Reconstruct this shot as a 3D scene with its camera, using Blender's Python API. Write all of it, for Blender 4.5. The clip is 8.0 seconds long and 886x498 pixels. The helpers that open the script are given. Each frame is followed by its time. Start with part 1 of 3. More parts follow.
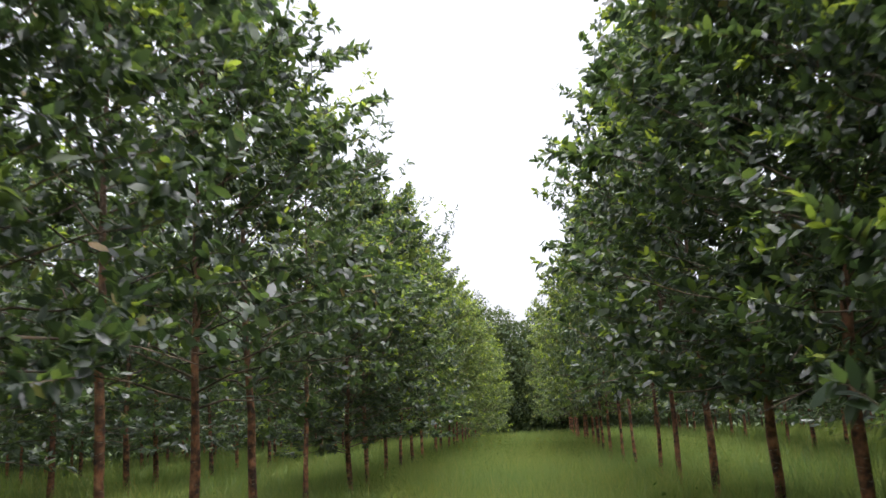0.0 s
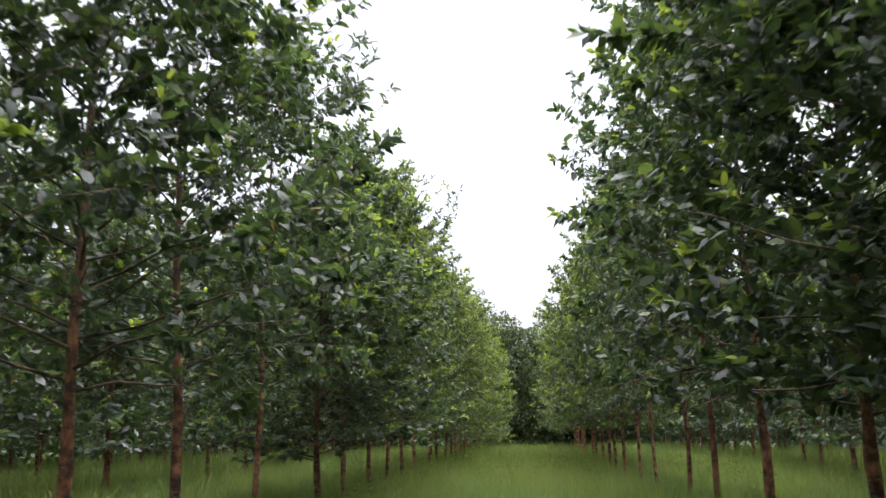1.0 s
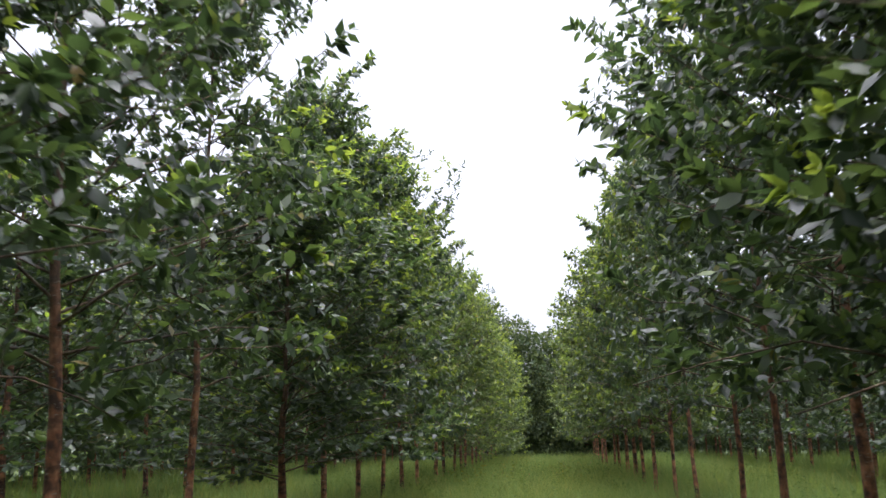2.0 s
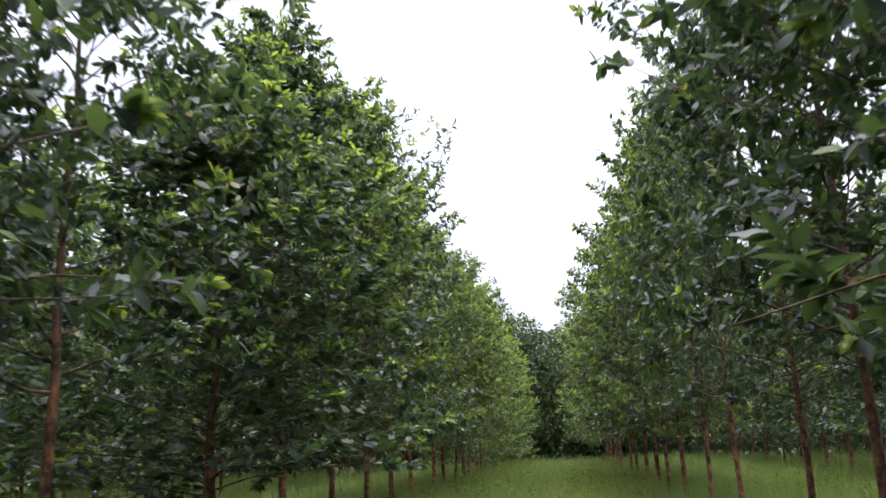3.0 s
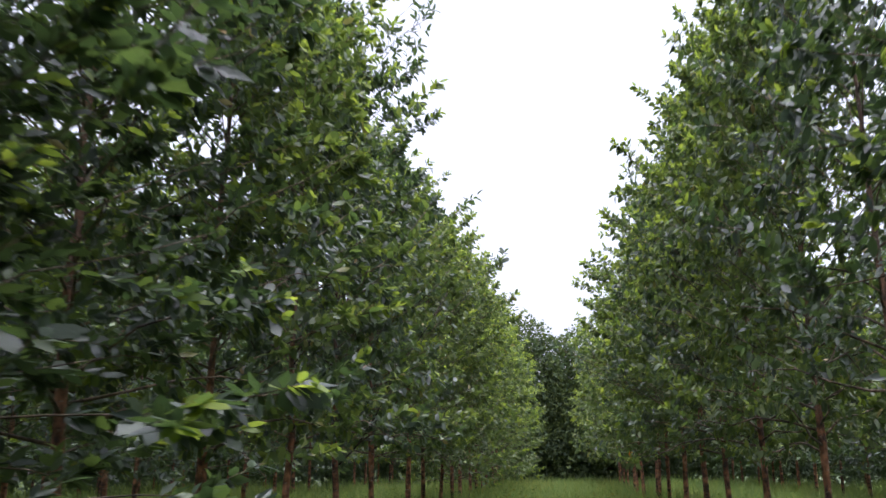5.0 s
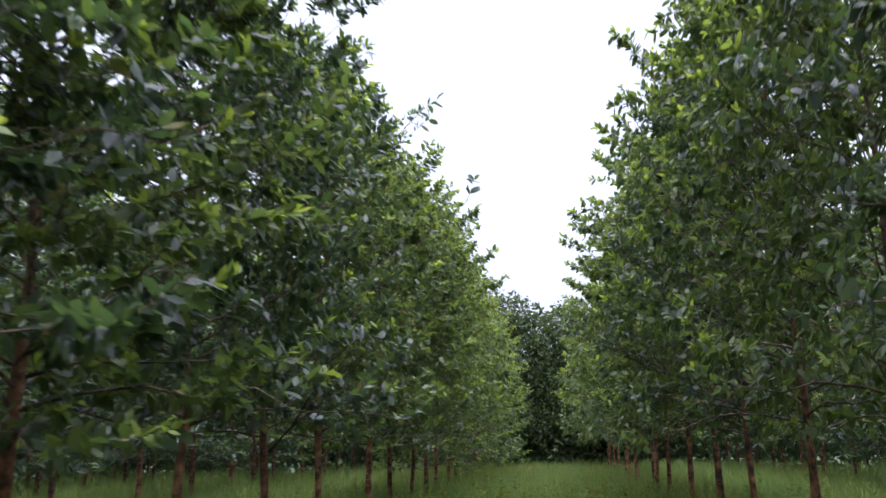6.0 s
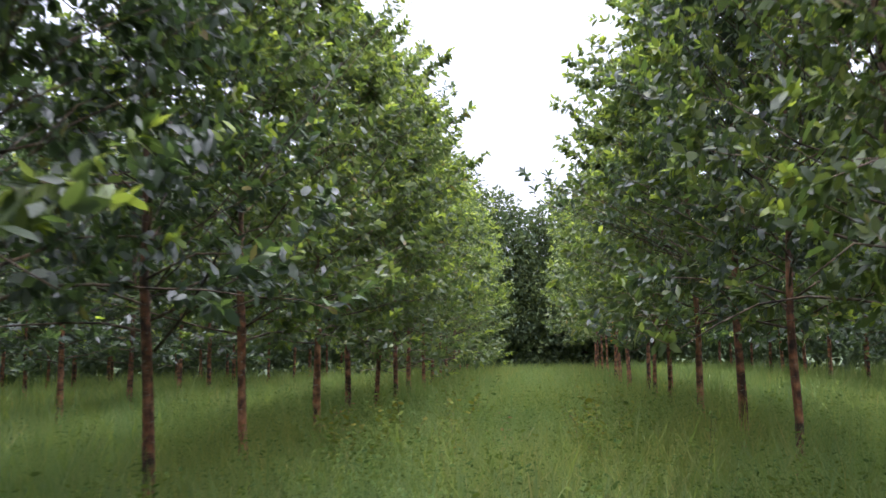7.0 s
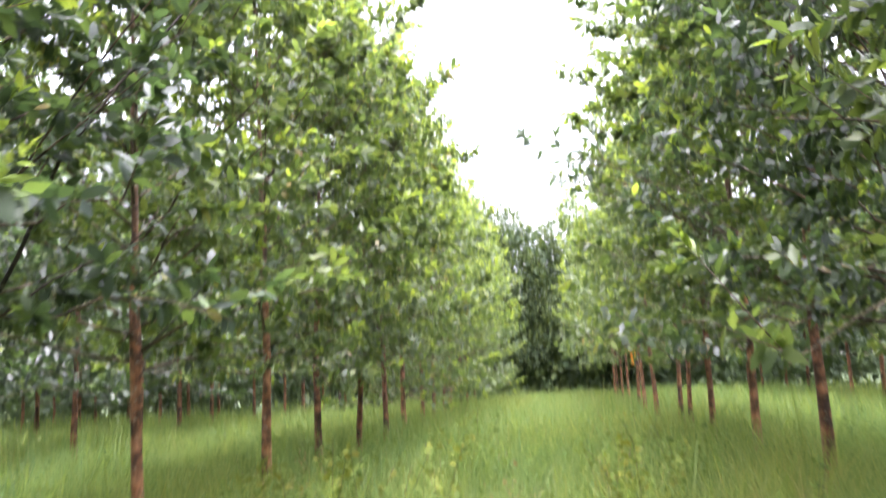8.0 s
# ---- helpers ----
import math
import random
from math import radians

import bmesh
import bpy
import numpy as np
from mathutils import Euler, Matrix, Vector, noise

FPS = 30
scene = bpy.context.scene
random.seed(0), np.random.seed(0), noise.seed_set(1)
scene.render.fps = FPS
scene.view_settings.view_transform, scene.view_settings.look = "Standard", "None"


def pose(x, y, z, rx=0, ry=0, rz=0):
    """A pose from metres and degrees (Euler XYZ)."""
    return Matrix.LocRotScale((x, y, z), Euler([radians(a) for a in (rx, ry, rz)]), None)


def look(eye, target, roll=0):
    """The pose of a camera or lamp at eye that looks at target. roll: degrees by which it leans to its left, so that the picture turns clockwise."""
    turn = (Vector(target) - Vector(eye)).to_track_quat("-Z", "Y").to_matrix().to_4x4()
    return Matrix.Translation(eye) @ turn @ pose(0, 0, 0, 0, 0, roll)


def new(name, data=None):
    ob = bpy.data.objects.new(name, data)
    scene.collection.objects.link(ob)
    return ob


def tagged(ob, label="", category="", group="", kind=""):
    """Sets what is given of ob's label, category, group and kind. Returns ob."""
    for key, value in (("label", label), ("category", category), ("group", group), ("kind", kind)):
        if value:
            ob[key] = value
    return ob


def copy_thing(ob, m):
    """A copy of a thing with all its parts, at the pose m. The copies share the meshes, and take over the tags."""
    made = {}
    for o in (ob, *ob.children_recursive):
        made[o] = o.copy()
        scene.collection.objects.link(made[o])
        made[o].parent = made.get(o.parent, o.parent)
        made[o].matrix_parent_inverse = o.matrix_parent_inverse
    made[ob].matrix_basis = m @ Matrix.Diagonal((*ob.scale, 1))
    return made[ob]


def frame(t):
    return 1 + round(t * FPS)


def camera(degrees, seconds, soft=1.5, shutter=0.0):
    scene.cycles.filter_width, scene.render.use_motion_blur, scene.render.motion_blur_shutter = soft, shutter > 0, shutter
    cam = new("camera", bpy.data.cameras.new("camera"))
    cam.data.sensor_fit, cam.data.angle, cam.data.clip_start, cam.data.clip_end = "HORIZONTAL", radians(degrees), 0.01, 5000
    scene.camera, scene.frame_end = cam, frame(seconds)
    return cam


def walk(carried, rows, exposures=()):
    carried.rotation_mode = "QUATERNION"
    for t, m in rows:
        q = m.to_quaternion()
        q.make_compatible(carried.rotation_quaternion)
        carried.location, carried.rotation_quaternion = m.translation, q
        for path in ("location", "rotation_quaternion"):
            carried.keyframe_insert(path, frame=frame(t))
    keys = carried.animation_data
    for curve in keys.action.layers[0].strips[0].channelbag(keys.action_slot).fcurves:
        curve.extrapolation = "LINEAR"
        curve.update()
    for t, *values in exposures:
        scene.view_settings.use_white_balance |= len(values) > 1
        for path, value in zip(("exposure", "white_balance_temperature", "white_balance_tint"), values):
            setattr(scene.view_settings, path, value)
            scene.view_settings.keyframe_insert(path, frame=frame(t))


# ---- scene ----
import itertools

cam = camera(54.0, 8.0, soft=1.5, shutter=0.34)
PATH = [
    (0, (-0.121, 2.081, 1.608), (-0.305, 4.035, 1.996), -2.7),
    (0.1, (-0.122, 2.328, 1.608), (-0.309, 4.281, 1.995), -2.6),
    (0.2, (-0.123, 2.574, 1.608), (-0.308, 4.528, 1.996), -2.5),
    (0.3, (-0.125, 2.825, 1.607), (-0.313, 4.777, 1.998), -2.3),
    (0.4, (-0.127, 3.079, 1.606), (-0.315, 5.030, 2.005), -2.1),
    (0.5, (-0.131, 3.339, 1.604), (-0.319, 5.284, 2.029), -1.9),
    (0.6, (-0.144, 3.596, 1.597), (-0.335, 5.541, 2.024), -1.6),
    (0.7, (-0.159, 3.858, 1.582), (-0.351, 5.803, 2.007), -1.3),
    (0.8, (-0.172, 4.121, 1.566), (-0.371, 6.065, 1.990), -1.0),
    (0.9, (-0.186, 4.381, 1.552), (-0.384, 6.325, 1.978), -0.7),
    (1, (-0.198, 4.635, 1.547), (-0.400, 6.582, 1.956), -0.6),
    (1.1, (-0.200, 4.893, 1.548), (-0.402, 6.840, 1.960), -0.5),
    (1.2, (-0.200, 5.146, 1.549), (-0.402, 7.093, 1.958), -0.5),
    (2.3, (-0.265, 7.848, 1.546), (-0.504, 9.783, 1.993), -1.3),
    (2.4, (-0.293, 8.098, 1.546), (-0.547, 10.030, 1.995), -0.6),
    (2.5, (-0.311, 8.349, 1.547), (-0.562, 10.283, 1.990), 0.1),
    (2.6, (-0.306, 8.599, 1.545), (-0.554, 10.535, 1.985), -0.2),
    (2.7, (-0.297, 8.850, 1.540), (-0.546, 10.784, 1.983), -0.7),
    (2.8, (-0.288, 9.102, 1.533), (-0.536, 11.037, 1.977), -1.5),
    (2.9, (-0.279, 9.355, 1.527), (-0.518, 11.290, 1.971), -2.1),
    (3, (-0.274, 9.609, 1.522), (-0.515, 11.544, 1.967), -2.3),
    (3.1, (-0.287, 9.870, 1.520), (-0.530, 11.806, 1.956), -2.1),
    (3.2, (-0.311, 10.132, 1.519), (-0.561, 12.068, 1.955), -1.6),
    (3.3, (-0.339, 10.393, 1.519), (-0.590, 12.330, 1.953), -1.0),
    (3.4, (-0.364, 10.655, 1.518), (-0.616, 12.585, 1.979), -0.5),
    (3.5, (-0.376, 10.916, 1.516), (-0.626, 12.841, 1.995), -0.3),
    (3.6, (-0.378, 11.168, 1.511), (-0.630, 13.094, 1.988), -0.4),
    (3.7, (-0.379, 11.420, 1.505), (-0.636, 13.346, 1.977), -0.5),
    (3.8, (-0.381, 11.670, 1.498), (-0.632, 13.597, 1.971), -0.7),
    (3.9, (-0.382, 11.922, 1.493), (-0.632, 13.849, 1.968), -0.9),
    (4, (-0.384, 12.175, 1.491), (-0.639, 14.101, 1.965), -1.0),
    (4.1, (-0.392, 12.436, 1.491), (-0.650, 14.363, 1.961), -1.0),
    (4.2, (-0.404, 12.697, 1.491), (-0.662, 14.625, 1.955), -0.9),
    (4.3, (-0.421, 12.961, 1.492), (-0.678, 14.888, 1.960), -0.8),
    (4.4, (-0.442, 13.225, 1.494), (-0.700, 15.151, 1.963), -0.7),
    (4.5, (-0.466, 13.488, 1.496), (-0.728, 15.415, 1.964), -0.5),
    (4.6, (-0.479, 13.752, 1.508), (-0.741, 15.676, 1.983), -0.2),
    (4.7, (-0.494, 14.008, 1.521), (-0.757, 15.932, 1.998), -0.0),
    (5.8, (-0.537, 16.679, 1.540), (-0.780, 18.609, 2.006), -1.3),
    (5.9, (-0.536, 16.954, 1.540), (-0.776, 18.885, 2.003), -1.1),
    (6, (-0.535, 17.216, 1.538), (-0.762, 19.154, 1.979), -0.9),
    (6.1, (-0.554, 17.457, 1.529), (-0.762, 19.397, 1.971), -1.4),
    (6.2, (-0.547, 17.703, 1.518), (-0.756, 19.643, 1.963), -1.4),
    (6.3, (-0.530, 17.962, 1.510), (-0.742, 19.906, 1.930), -1.5),
    (6.4, (-0.513, 18.230, 1.504), (-0.741, 20.184, 1.862), -1.5),
    (6.5, (-0.505, 18.503, 1.500), (-0.736, 20.468, 1.794), -1.6),
    (6.6, (-0.511, 18.769, 1.498), (-0.728, 20.743, 1.744), -1.55),
    (6.7, (-0.525, 19.037, 1.498), (-0.731, 21.011, 1.746), -1.4),
    (6.8, (-0.539, 19.306, 1.498), (-0.749, 21.274, 1.786), -1.2),
    (6.9, (-0.552, 19.576, 1.497), (-0.764, 21.547, 1.755), -1.0),
    (7, (-0.559, 19.844, 1.495), (-0.762, 21.821, 1.720), -0.9),
    (7.1, (-0.563, 20.107, 1.491), (-0.759, 22.084, 1.721), -0.9),
    (7.2, (-0.565, 20.367, 1.485), (-0.763, 22.344, 1.710), -0.9),
    (7.3, (-0.566, 20.627, 1.478), (-0.765, 22.605, 1.690), -1.0),
    (7.4, (-0.566, 20.885, 1.470), (-0.767, 22.864, 1.675), -1.1),
    (7.5, (-0.566, 21.141, 1.464), (-0.769, 23.120, 1.665), -1.2),
    (7.6, (-0.560, 21.391, 1.459), (-0.779, 23.369, 1.658), -1.4),
    (7.7, (-0.553, 21.639, 1.455), (-0.773, 23.613, 1.691), -1.6),
    (7.8, (-0.546, 21.887, 1.453), (-0.767, 23.857, 1.715), -1.9),
    (7.9, (-0.540, 22.134, 1.451), (-0.760, 24.108, 1.678), -2.3),
    (8, (-0.533, 22.380, 1.449), (-0.756, 24.347, 1.741), -2.6),
]
walk(cam, [(t, look(eye, target, roll)) for t, eye, target, roll in PATH],
     [(0, 1.61, 6250, 16), (2.5, 1.53, 5950, 19), (4.5, 1.45, 5900, 20), (6.0, 1.36, 5600, 20), (6.5, 1.19, 5850, 20), (7.0, 1.84, 5750, 22), (7.5, 2.55, 5850, 23), (8.0, 3.15, 6050, 22)])
# ---------------------------------------------------------------- sky and light
world = bpy.data.worlds.new("overcast_sky")
scene.world = world
world.use_nodes = True
wn, wl = world.node_tree.nodes, world.node_tree.links
sky = wn.new("ShaderNodeTexSky")
sky.sky_type, sky.sun_disc = "NISHITA", False
sky.sun_elevation, sky.sun_rotation = radians(84), radians(145)
sky.air_density, sky.dust_density, sky.ozone_density = 1.0, 6.0, 1.0
pale = wn.new("ShaderNodeHueSaturation")
pale.inputs["Saturation"].default_value = 0.22
wl.new(sky.outputs[0], pale.inputs["Color"])
wl.new(pale.outputs[0], wn["Background"].inputs["Color"])
wn["Background"].inputs["Strength"].default_value = 0.15

sun = new("sun", bpy.data.lights.new("sun", "SUN"))
sun.data.energy, sun.data.angle, sun.data.color = 1.55, radians(92), (1.0, 0.97, 0.92)
sun.matrix_world = look((0, 20, 60), (-3.5, 25, 0))


# ---------------------------------------------------------------- materials
def material(name):
    m = bpy.data.materials.new(name)
    m.use_nodes = True
    nt = m.node_tree
    return m, nt, nt.nodes["Principled BSDF"], nt.nodes["Material Output"]


def ramp(nt, source, stops):
    r = nt.nodes.new("ShaderNodeValToRGB")
    for k, (at, colour) in enumerate(stops):
        e = r.color_ramp.elements[k] if k < 2 else r.color_ramp.elements.new(at)
        e.position, e.color = at, (*colour, 1)
    nt.links.new(source, r.inputs[0])
    return r.outputs[0]


def noise_tex(nt, scale, detail=4.0, stretch=None):
    co = nt.nodes.new("ShaderNodeTexCoord")
    n = nt.nodes.new("ShaderNodeTexNoise")
    n.inputs["Scale"].default_value, n.inputs["Detail"].default_value = scale, detail
    source = co.outputs["Object"]
    if stretch:
        mp = nt.nodes.new("ShaderNodeMapping")
        mp.inputs["Scale"].default_value = stretch
        nt.links.new(source, mp.inputs[0])
        source = mp.outputs[0]
    nt.links.new(source, n.inputs["Vector"])
    return n.outputs["Fac"]


def mixed(nt, a, b, fac, blend="MIX"):
    x = nt.nodes.new("ShaderNodeMix")
    x.data_type, x.blend_type = "RGBA", blend
    for value, sock in ((fac, x.inputs[0]), (a, x.inputs[6]), (b, x.inputs[7])):
        if isinstance(value, (int, float)):
            sock.default_value = value
        elif isinstance(value, tuple):
            sock.default_value = (*value, 1)
        else:
            nt.links.new(value, sock)
    return x.outputs[2]


def bump(nt, height, strength, distance):
    b = nt.nodes.new("ShaderNodeBump")
    b.inputs["Strength"].default_value, b.inputs["Distance"].default_value = strength, distance
    nt.links.new(height, b.inputs["Height"])
    return b.outputs[0]


def leaf_material(name, stops, through_stops, share, rough, gloss=0.5, broad=0.0):
    """A leaf: glossy skin over a body that lets light through; each leaf has its own tone."""
    m, nt, p, out = material(name)
    geo = nt.nodes.new("ShaderNodeNewGeometry")
    rnd = geo.outputs["Random Per Island"]
    patch = noise_tex(nt, 9.0, 3.0)
    colour = mixed(nt, ramp(nt, rnd, stops), ramp(nt, patch, [(0.3, (0.55, 0.6, 0.5)), (0.75, (1.0, 1.0, 0.9))]), 0.6, "MULTIPLY")
    if broad:
        drift = ramp(nt, noise_tex(nt, broad, 5.0), [(0.36, (0.66, 0.88, 0.92)), (0.5, (1.0, 1.0, 1.0)), (0.66, (1.4, 1.1, 0.8))])
        colour = mixed(nt, colour, drift, 1.0, "MULTIPLY")
    nt.links.new(colour, p.inputs["Base Color"])
    p.inputs["Roughness"].default_value = rough
    p.inputs["Specular IOR Level"].default_value = gloss
    nt.links.new(bump(nt, noise_tex(nt, 60.0, 2.0), 0.25, 0.01), p.inputs["Normal"])
    t = nt.nodes.new("ShaderNodeBsdfTranslucent")
    nt.links.new(ramp(nt, rnd, through_stops), t.inputs["Color"])
    mx = nt.nodes.new("ShaderNodeMixShader")
    mx.inputs[0].default_value = share
    nt.links.new(p.outputs[0], mx.inputs[1])
    nt.links.new(t.outputs[0], mx.inputs[2])
    nt.links.new(mx.outputs[0], out.inputs[0])
    return m


LEAF = leaf_material(
    "leaf_mature",
    [(0.0, (0.026, 0.040, 0.032)), (0.5, (0.044, 0.065, 0.045)), (0.88, (0.072, 0.102, 0.054)), (0.98, (0.12, 0.18, 0.04)), (0.996, (0.26, 0.17, 0.06))],
    [(0.0, (0.066, 0.118, 0.034)), (0.6, (0.118, 0.195, 0.048)), (1.0, (0.21, 0.31, 0.055))], 0.31, 0.40, 0.55)
# Lit copy of the mature leaf: skylight on farther crowns, put into the colour.
LIT_LEAF = leaf_material(
    "leaf_lit_tone",
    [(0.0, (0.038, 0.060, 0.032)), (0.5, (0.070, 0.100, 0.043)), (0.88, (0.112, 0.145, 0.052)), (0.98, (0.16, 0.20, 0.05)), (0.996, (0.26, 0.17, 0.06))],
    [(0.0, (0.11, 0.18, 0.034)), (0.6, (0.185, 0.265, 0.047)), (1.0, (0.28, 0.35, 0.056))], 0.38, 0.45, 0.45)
YOUNG = leaf_material(
    "leaf_young",
    [(0.0, (0.115, 0.170, 0.036)), (0.6, (0.18, 0.245, 0.042)), (1.0, (0.28, 0.335, 0.05))],
    [(0.0, (0.25, 0.36, 0.042)), (1.0, (0.44, 0.54, 0.06))], 0.45, 0.45, 0.35)
FAR_LEAF = leaf_material(
    "leaf_dark_woods",
    [(0.0, (0.050, 0.074, 0.048)), (0.6, (0.066, 0.094, 0.054)), (1.0, (0.088, 0.12, 0.062))],
    [(0.0, (0.08, 0.13, 0.04)), (1.0, (0.15, 0.21, 0.05))], 0.3, 0.7, 0.25)
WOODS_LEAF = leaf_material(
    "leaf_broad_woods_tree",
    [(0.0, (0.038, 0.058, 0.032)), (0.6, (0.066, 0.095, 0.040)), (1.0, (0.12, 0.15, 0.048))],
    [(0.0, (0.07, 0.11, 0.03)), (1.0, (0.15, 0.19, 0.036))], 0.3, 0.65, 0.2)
GRASS = leaf_material(
    "grass_blade",
    [(0.0, (0.094, 0.142, 0.058)), (0.5, (0.124, 0.182, 0.072)), (0.85, (0.165, 0.208, 0.084)), (1.0, (0.23, 0.195, 0.10))],
    [(0.0, (0.165, 0.245, 0.044)), (1.0, (0.26, 0.32, 0.056))], 0.46, 0.8, 0.08, 0.45)
WEED = leaf_material(
    "weed_leaf",
    [(0.0, (0.055, 0.095, 0.028)), (0.6, (0.085, 0.135, 0.032)), (1.0, (0.15, 0.19, 0.04))],
    [(0.0, (0.08, 0.14, 0.02)), (1.0, (0.19, 0.24, 0.03))], 0.3, 0.9, 0.06)
YELLOW = leaf_material(
    "weed_yellow_leaf",
    [(0.0, (0.10, 0.15, 0.028)), (0.7, (0.16, 0.185, 0.03)), (1.0, (0.24, 0.21, 0.035))],
    [(0.0, (0.14, 0.18, 0.02)), (1.0, (0.24, 0.23, 0.02))], 0.3, 0.75, 0.12)
DEAD = leaf_material(
    "dry_leaf",
    [(0.0, (0.16, 0.08, 0.04)), (1.0, (0.34, 0.17, 0.07))],
    [(0.0, (0.20, 0.09, 0.03)), (1.0, (0.34, 0.16, 0.05))], 0.2, 0.7)
ORANGE = leaf_material(
    "withered_orange_leaf",
    [(0.0, (0.62, 0.20, 0.02)), (0.6, (0.75, 0.38, 0.03)), (1.0, (0.80, 0.55, 0.06))],
    [(0.0, (0.75, 0.26, 0.02)), (1.0, (0.85, 0.50, 0.04))], 0.3, 0.5)
PALE = leaf_material(
    "bleached_leaf",
    [(0.0, (0.15, 0.16, 0.15)), (1.0, (0.24, 0.24, 0.225))],
    [(0.0, (0.08, 0.08, 0.07)), (1.0, (0.12, 0.12, 0.10))], 0.2, 0.8, 0.1)


def bark_material(name, dark, mid, light, young=None):
    m, nt, p, out = material(name)
    rnd = nt.nodes.new("ShaderNodeObjectInfo").outputs["Random"]
    rings = noise_tex(nt, 9.0, 6.0, (1.0, 1.0, 0.8))
    fine = noise_tex(nt, 45.0, 5.0, (1.0, 1.0, 0.4))
    colour = ramp(nt, rings, [(0.38, dark), (0.48, mid), (0.62, light)])
    colour = mixed(nt, colour, ramp(nt, fine, [(0.35, (0.45, 0.42, 0.4)), (0.65, (1.0, 1.0, 1.0))]), 0.8, "MULTIPLY")
    marks = ramp(nt, noise_tex(nt, 6.0, 8.0, (1.0, 1.0, 1.7)), [(0.38, (0.25, 0.24, 0.24)), (0.50, (1.0, 1.0, 1.0)), (0.64, (1.3, 1.15, 1.0))])
    colour = mixed(nt, colour, marks, 0.8, "MULTIPLY")
    # young is the dull upper tone: crown shade put into the bark colour.
    if young:
        co = nt.nodes.new("ShaderNodeTexCoord")
        split = nt.nodes.new("ShaderNodeSeparateXYZ")
        nt.links.new(co.outputs["Object"], split.inputs[0])
        scaled = nt.nodes.new("ShaderNodeMath")
        scaled.operation = "MULTIPLY"
        scaled.inputs[1].default_value = 0.1
        nt.links.new(split.outputs["Z"], scaled.inputs[0])
        upper = ramp(nt, scaled.outputs[0], [(0.17, (0, 0, 0)), (0.34, (0.75, 0.75, 0.75))])
        colour = mixed(nt, colour, mixed(nt, young, ramp(nt, fine, [(0.3, (0.5, 0.5, 0.5)), (0.7, (1, 1, 1))]), 1.0, "MULTIPLY"), upper)
    lichen = ramp(nt, noise_tex(nt, 22.0, 3.0, (1.0, 1.0, 2.2)), [(0.63, (0, 0, 0)), (0.68, (1, 1, 1))])
    colour = mixed(nt, colour, (0.30, 0.28, 0.22), mixed(nt, (0, 0, 0), (0.55, 0.55, 0.55), lichen))
    colour = mixed(nt, colour, ramp(nt, rnd, [(0.0, (0.62, 0.58, 0.56)), (1.0, (1.0, 1.0, 1.0))]), 1.0, "MULTIPLY")
    nt.links.new(colour, p.inputs["Base Color"])
    p.inputs["Roughness"].default_value = 0.85
    nt.links.new(bump(nt, fine, 0.7, 0.012), p.inputs["Normal"])
    return m


BARK = bark_material("bark_reddish", (0.060, 0.032, 0.022), (0.25, 0.110, 0.052), (0.40, 0.20, 0.105), (0.14, 0.100, 0.066))
DARK_TWIG = bark_material("bark_dark_limb", (0.022, 0.018, 0.014), (0.055, 0.043, 0.032), (0.10, 0.085, 0.065))
TWIG = bark_material("bark_twig", (0.06, 0.045, 0.03), (0.14, 0.10, 0.06), (0.26, 0.21, 0.15))

SOIL, nt, p, _ = material("grassy_soil")
patches = ramp(nt, noise_tex(nt, 0.55, 6.0), [(0.3, (0.03, 0.05, 0.016)), (0.55, (0.05, 0.08, 0.022)), (0.75, (0.065, 0.062, 0.03))])
grain = ramp(nt, noise_tex(nt, 18.0, 6.0), [(0.3, (0.5, 0.5, 0.5)), (0.7, (1, 1, 1))])
nt.links.new(mixed(nt, patches, grain, 0.8, "MULTIPLY"), p.inputs["Base Color"])
p.inputs["Roughness"].default_value = 0.95
nt.links.new(bump(nt, noise_tex(nt, 18.0, 6.0), 0.8, 0.05), p.inputs["Normal"])

BANK, nt, p, _ = material("distant_foliage")
clumps = ramp(nt, noise_tex(nt, 0.6, 8.0), [(0.3, (0.010, 0.018, 0.008)), (0.5, (0.028, 0.046, 0.016)), (0.75, (0.055, 0.085, 0.024))])
nt.links.new(clumps, p.inputs["Base Color"])
p.inputs["Roughness"].default_value = 1.0
nt.links.new(bump(nt, noise_tex(nt, 1.5, 8.0), 1.0, 0.6), p.inputs["Normal"])


# ---------------------------------------------------------------- mesh helpers
def mesh_of(name, verts, faces, mat, smooth=False):
    me = bpy.data.meshes.new(name)
    me.from_pydata([tuple(v) for v in verts], [], faces)
    me.materials.append(mat)
    if smooth:
        me.polygons.foreach_set("use_smooth", [True] * len(me.polygons))
    me.update()
    return me


def part(name, me, parent, label="", kind=""):
    ob = new(name, me)
    ob.parent = parent
    return tagged(ob, label, kind=kind)


def unit(a):
    return a / np.maximum(np.linalg.norm(a, axis=-1, keepdims=True), 1e-9)


